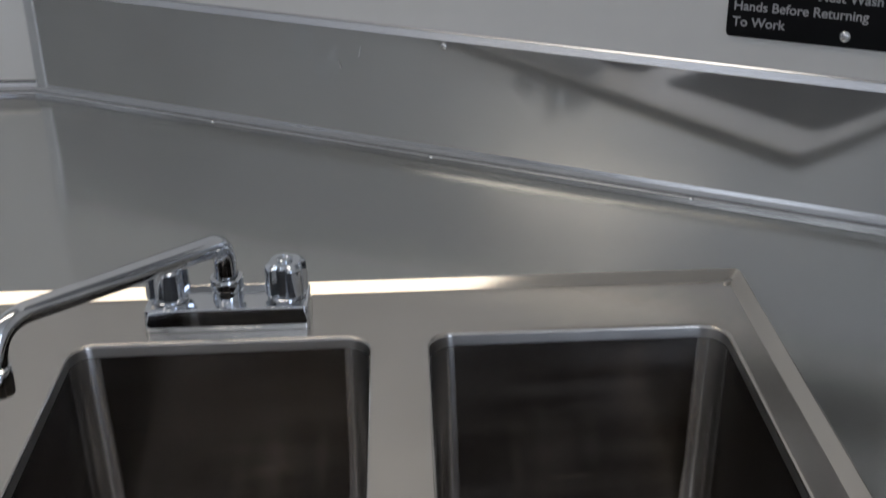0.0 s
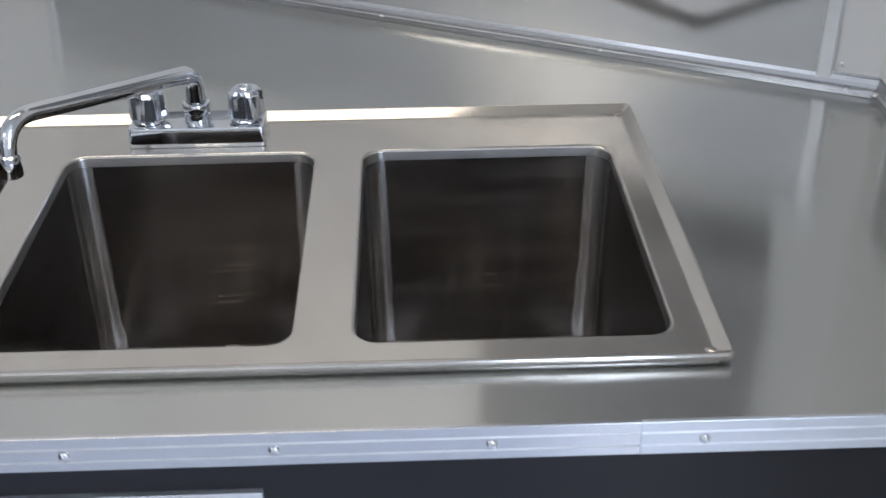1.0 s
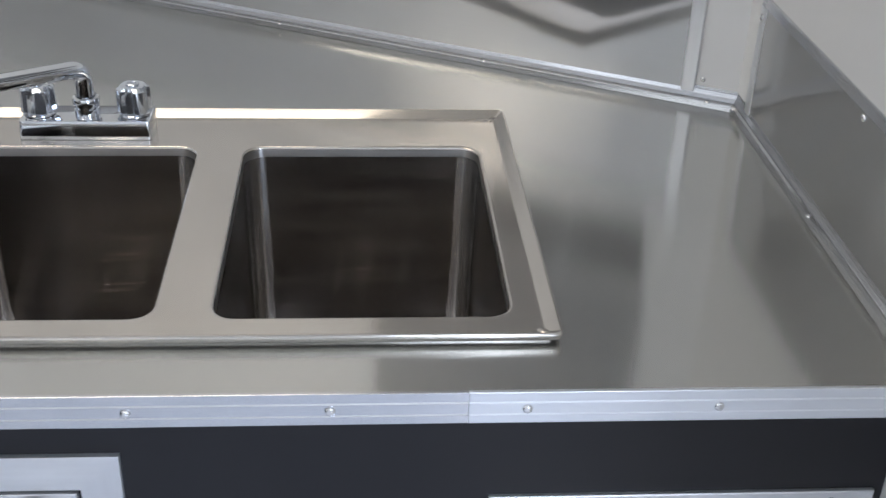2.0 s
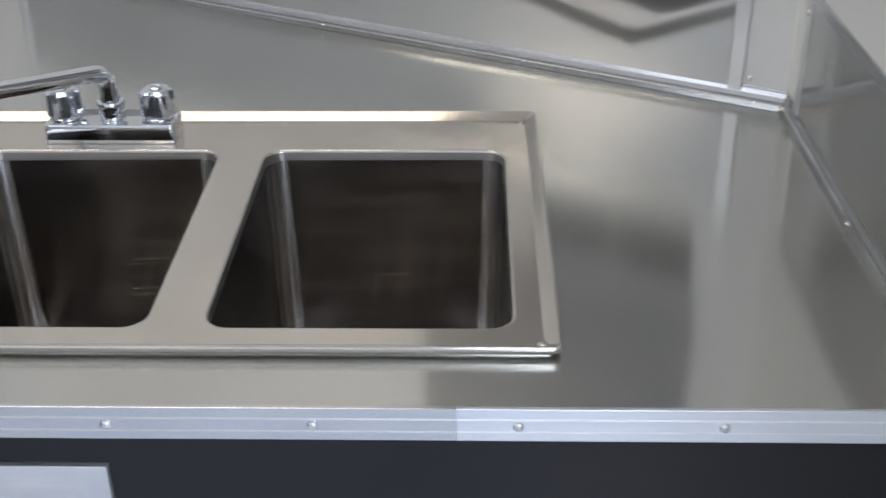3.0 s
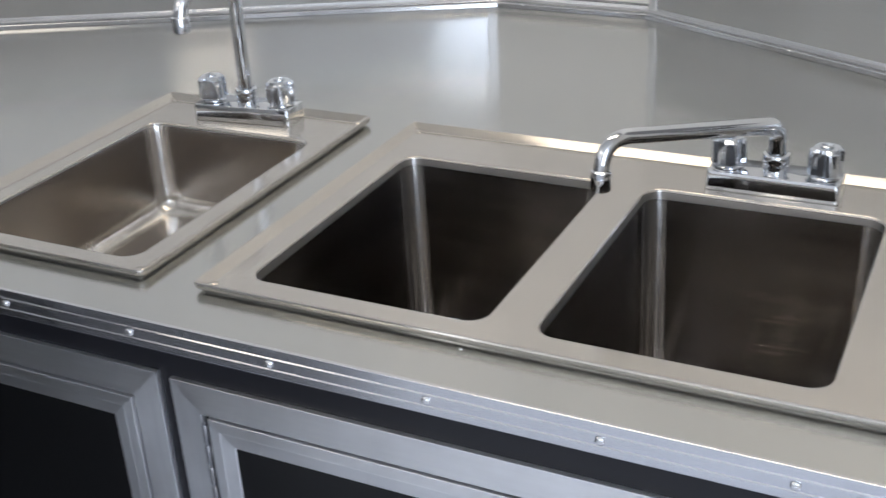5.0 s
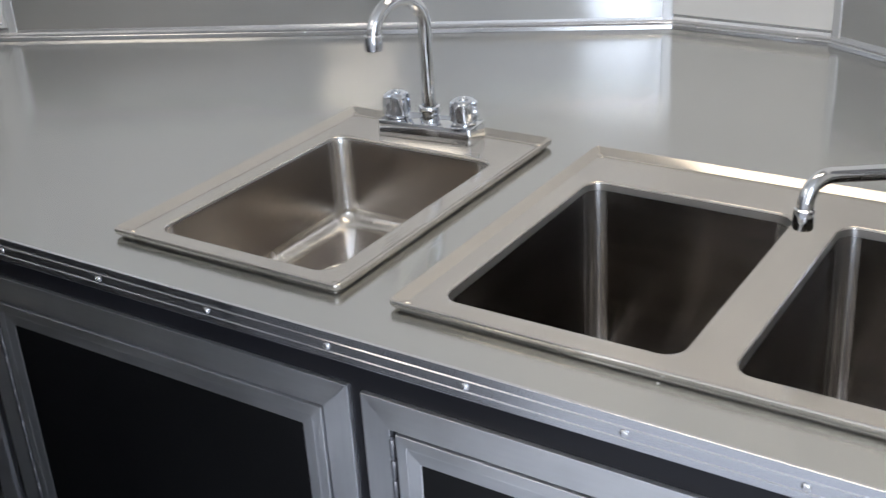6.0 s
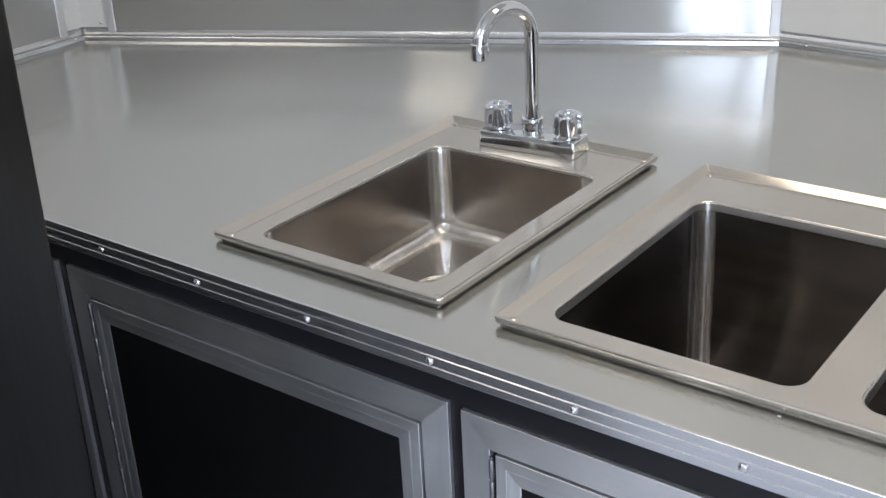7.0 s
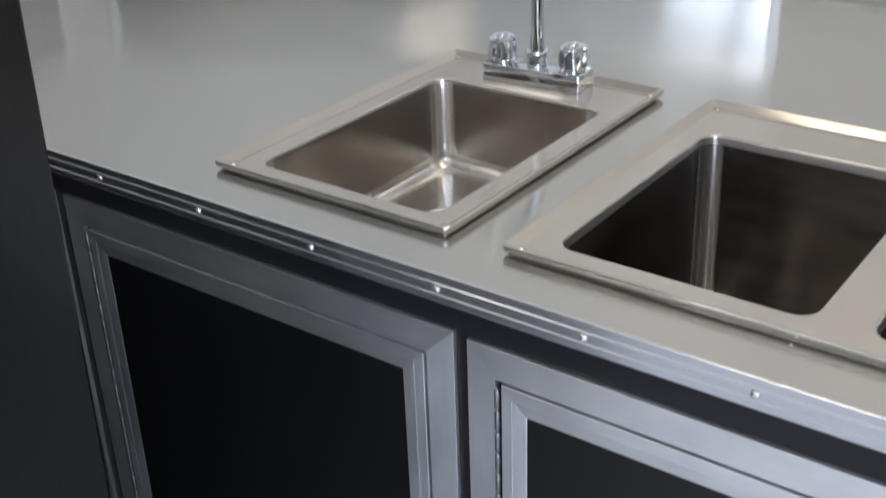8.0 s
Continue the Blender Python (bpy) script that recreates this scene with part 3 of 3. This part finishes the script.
for i in (1, 4):
    t0, t1 = (pts[i] - pts[i - 1]).normalized(), (pts[i + 1] - pts[i]).normalized()
    k0, k1 = (0.046, 0.050) if i == 1 else (0.050, 0.046)
    bm = bmesh.new()
    ring = [pts[i] - t0 * k0 + normals[i - 1] * 0.0006, pts[i] + mitre[i] * 0.0006, pts[i] + t1 * k1 + normals[i] * 0.0006,
            pts[i] + t1 * k1 + normals[i] * 0.0036, pts[i] + mitre[i] * 0.0036, pts[i] - t0 * k0 + normals[i - 1] * 0.0036]
    loops(bm, [[(v.x, v.y, z) for v in ring] for z in (0.924, CEIL - 0.004)], True, True)
    cover = tagged(part("corner_cover", bm, M_WHITE), "white folded corner cover running up the wall", "wall panel")
    q, n = (pts[i] + t1 * 0.042, normals[i]) if i == 1 else (pts[i] - t0 * 0.0445, normals[i - 1])
    q = q + n * 0.0034
    part("screw", SCREW, M_SCREW, cover, m=Matrix.Translation((q.x, q.y, 0.9325)) @ Vector((*n, 0)).to_track_quat("Z", "Y").to_matrix().to_4x4() @ Matrix.Scale(0.8, 4))

# ribbed aluminium nosing along the worktop's front edge
NOSE = [(-0.0606, 0.9004), (-0.0606, 0.9010), (-0.0634, 0.9012), (-0.0640, 0.9010), (-0.0642, 0.9006), (-0.0642, 0.8924), (-0.0652, 0.8914), (-0.0653, 0.8906), (-0.0642, 0.8898),
        (-0.0642, 0.8809), (-0.0652, 0.8800), (-0.0653, 0.8791), (-0.0642, 0.8782), (-0.0642, 0.8722), (-0.0636, 0.8712), (-0.0626, 0.8712), (-0.0626, 0.9004)]
# no joint known here: the nosing is split where the brighter light begins
LIGHT_EDGE = 0.381


def front_nosing(x0, x1, mat, label):
    bm = bmesh.new()
    loops(bm, [[(x, y, z) for y, z in NOSE] for x in (x0, x1)], True, True)
    return tagged(part("front_nosing", bm, mat, smooth=20), label, "moulding")


long_nosing = front_nosing(WEST + 0.001, LIGHT_EDGE - 0.0002, M_SATIN, "ribbed aluminium nosing screwed along the worktop front")
lit_nosing = front_nosing(LIGHT_EDGE + 0.0002, EAST - 0.001, M_NOSE_LIT, "right end of the ribbed aluminium nosing, coloured brighter for daylight")
NOSE_SCREWS = [-1.596, -1.440, -1.284, -1.128, -0.970, -0.808, -0.647, -0.491, -0.335, -0.180, -0.029, 0.119, 0.274, 0.427, 0.579, 0.722]
for k, sx in enumerate(NOSE_SCREWS):
    part("screw", SCREW, M_SCREW, long_nosing if sx < LIGHT_EDGE else lit_nosing, m=pose(sx, -0.0641, 0.8855, 90, 0, 0) @ pose(0, 0, 0, 0, 0, 37 * k))


# ---- cabinet under the worktop ----
FACE = -0.034
tagged(part("cabinet_front", box(WEST + 0.001, EAST - 0.001, FACE, FACE + 0.016, 0.10, 0.871), M_BLACK), "black laminate cabinet front below the steel worktop", "cabinet front")
tagged(part("toe_kick", box(WEST + 0.001, EAST - 0.001, FACE + 0.06, FACE + 0.075, 0.0, 0.10), M_BLACK), "black recessed toe kick under the cabinet front", "toe kick")


def mitred(name, x0, x1, z0, z1, w, profile, parent):
    """Four mitred rails of width w round a rectangle, brushed lengthwise; profile: (share of the width, height over the face)."""
    w -= 0.0002
    cs = [(x0, z0, 1, 1), (x1, z0, -1, 1), (x1, z1, -1, -1), (x0, z1, 1, -1)]
    for a, b, mat in zip(cs, cs[1:] + cs[:1], (M_FRAME, M_STILE, M_FRAME, M_STILE)):
        bm = bmesh.new()
        loops(bm, [[(x + sx * w * s, -h, z + sz * w * s) for s, h in profile] for x, z, sx, sz in (a, b)], True, True)
        part(name, bm, mat, parent)


def access_door(x0, x1, z0, z1, label, latch=None, hinge=True):
    ob = thing("access_door", (0, FACE, 0), label, "cabinet door", "doors under the worktop")
    mitred("frame_rail", x0, x1, z0, z1, 0.0335, [(0, 0.0002), (0, 0.0052), (0.012, 0.0056), (0.985, 0.0067), (1, 0.0063), (1, 0.0002)], ob)
    g = 0.0368
    part("groove", box(x0 + 0.0336, x1 - 0.0336, -0.0012, -0.0002, z0 + 0.0336, z1 - 0.0336), M_GROOVE, ob, "dark shadow gap round the leaf")
    h = 0.0035 if hinge else 0.0
    leaf = part("leaf_panel", box(x0 + g + h + 0.025, x1 - g - 0.025, -0.0052, -0.0012, z0 + g + 0.025, z1 - g - 0.025), M_PANEL, ob, "glossy black leaf panel")
    mitred("leaf_rail", x0 + g + h, x1 - g, z0 + g, z1 - g, 0.0285, [(0, 0.0015), (0, 0.0066), (0.02, 0.0072), (0.42, 0.0072), (0.44, 0.0068), (0.47, 0.0070), (0.96, 0.0058), (1, 0.0052), (1, 0.0015)], leaf)
    if hinge:
        z = z1 - g - 0.004
        pin = tube([(x0 + 0.0352, -0.0062, z0 + g + 0.004), (x0 + 0.0352, -0.0062, z)], [0.0018] * 2, 8)
        piano = part("hinge", pin, M_HINGE, ob, "grey piano hinge", 40)
        knuckle = mesh_of(lathe([(0.0026, 0), (0.0030, 0.0006), (0.0030, 0.0208), (0.0026, 0.0214)], 12), M_HINGE, 40)
        k = 0
        while z - 0.025 * (k + 1) > z0 + g:
            part("knuckle", knuckle, M_HINGE, piano, m=pose(x0 + 0.0352, -0.0062, z - 0.025 * (k + 1)))
            k += 1
    if latch:
        lz = z1 - 0.036
        part("latch", lathe([(0.002, 0), (0.0135, 0), (0.0140, 0.003), (0.0132, 0.010), (0.0105, 0.0130), (0.002, 0.0135)], 28), M_RUBBER, ob, "round black latch", 40, pose(latch - 0.008, -0.0070, lz - 0.019, 90, 0, 0))
    return ob


access_door(WEST + 0.004, -1.107, 0.16, 0.826, "aluminium framed black cabinet door beside the appliance", None, False)
access_door(-1.086, -0.492, 0.16, 0.826, "aluminium framed black cabinet door with a piano hinge")
access_door(-0.476, 0.103, 0.16, 0.823, "aluminium framed black cabinet door with a round latch", 0.040)


def access_panel(x0, x1, z0, z1):
    ob = thing("access_panel", (0, FACE, 0), "plain aluminium framed access panel with corner screws", "access panel")
    mitred("frame_rail", x0, x1, z0, z1, 0.030, [(0, 0.0002), (0, 0.0040), (0.04, 0.0048), (0.96, 0.0048), (1, 0.0040), (1, 0.0002)], ob)
    part("panel", box(x0 + 0.030, x1 - 0.030, -0.0030, -0.0004, z0 + 0.030, z1 - 0.030), M_PANEL, ob, "black panel")
    for sx in (x0 + 0.037, x1 - 0.037):
        for sz in (z0 + 0.010, z1 - 0.010):
            part("screw", SCREW, M_SCREW, ob, m=pose(sx, -0.0047, sz, 90, 0, 0))


access_panel(0.405, 0.740, 0.32, 0.772)


# ---- upright appliance beside the counter ----
fridge = thing("upright_appliance", (-1.22, -0.62, 0.0), "dark grey brushed steel upright appliance against the side wall", "appliance")
part("body", box(WEST + 1.225, 0.405, -0.37, 0.37, 0.08, 1.262, 0.006), M_BODY, fridge, "grey steel body")
bm = box(0.409, 0.440, -0.368, 0.370, 0.10, 1.260, 0.004, 2)
for v in bm.verts:
    # the door's face leans out a little towards its top
    if v.co.x > 0.425:
        v.co.x += 0.030 * (v.co.z - 0.86)
part("door", bm, M_FRIDGE, fridge, "flat dark grey steel door")
part("plinth", box(-0.44, 0.38, -0.35, 0.35, 0.0, 0.08), M_RUBBER, fridge, "black plinth")


# ---- notice on the nose wall ----
def notice():
    a, b = pts[3], pts[4]
    t, n = (b - a).normalized(), normals[3]
    base = Vector((0.481, 0.640))
    s = (base - a).dot(t)
    o = a + t * s + n * 0.001
    m = Matrix(((t.x, 0, n.x, o.x), (t.y, 0, n.y, o.y), (0, 1, 0, 1.083), (0, 0, 0, 1)))
    ob = new("wall_notice")
    ob.matrix_basis = m
    tagged(ob, "black plastic notice with white lettering screwed to the wall", "sign")
    bm = bmesh.new()
    w, h = 0.215, 0.078
    loops(bm, [round_rect(0, w, 0, h, 0.005, 0.0), round_rect(0, w, 0, h, 0.005, 0.0020), round_rect(0.0008, w - 0.0008, 0.0008, h - 0.0008, 0.0045, 0.0028)], True, True)
    part("plate", bm, M_SIGN, ob)
    for row, (text, x) in enumerate((("To Work", 0.0056), ("Hands Before Returning", 0.0056), ("Must Wash", 0.0830))):
        cu = bpy.data.curves.new("lettering", "FONT")
        cu.body, cu.size, cu.extrude, cu.offset = text, 0.0128, 0.0001, 0.00022
        tmp = bpy.data.objects.new("lettering", cu)
        me = bpy.data.meshes.new_from_object(tmp)
        bpy.data.objects.remove(tmp)
        me.materials.append(M_LETTER)
        part("lettering", me, M_LETTER, ob, "white lettering", m=pose(x, 0.0112 + 0.0156 * row, 0.0030))
    for sx in (0.112,):
        for sz in (0.0112, h - 0.0112):
            part("screw", SCREW, M_SCREW, ob, m=pose(sx, sz, 0.0027) @ Matrix.Scale(1.35, 4))


notice()


def wall_panel():
    """A flush grey panel above the notice, unseen and sized from its dark reflection: a cover plate with a door leaf
    and a small latch.
    """
    a, t, n = pts[3], (pts[4] - pts[3]).normalized(), normals[3]
    o = a + t * 0.735 + n * 0.001
    ob = new("unseen_panel")
    ob.matrix_basis = Matrix(((t.x, 0, n.x, o.x), (t.y, 0, n.y, o.y), (0, 1, 0, 1.29), (0, 0, 0, 1)))
    tagged(ob, "flat grey unseen panel on the wall above the notice", "wall panel")
    part("cover", box(0, 0.40, -0.10, 0.46, 0.0, 0.006, 0.0015), M_PANEL_GREY, ob)
    part("leaf", box(0.035, 0.365, -0.06, 0.42, 0.0062, 0.0095, 0.001), M_PANEL_GREY, ob)
    part("latch", box(0.335, 0.355, 0.195, 0.225, 0.0096, 0.0135, 0.001), M_RUBBER, ob, "small black latch")


wall_panel()

# ---- ceiling fixtures ----
for lx, ly, lw, ld, watts in LAMPS:
    lamp = thing("ceiling_lamp", (lx, ly, CEIL), "flat white unseen ceiling lamp with a warm lit diffuser", "lamp", "ceiling lamps")
    part("housing", box(-lw / 2 - 0.015, lw / 2 + 0.015, -ld / 2 - 0.015, ld / 2 + 0.015, -0.04, -0.001, 0.004), M_WHITE, lamp)
    part("diffuser", box(-lw / 2, lw / 2, -ld / 2, ld / 2, -0.056, -0.041, 0.003), M_GLOW, lamp, "warm lit diffuser")
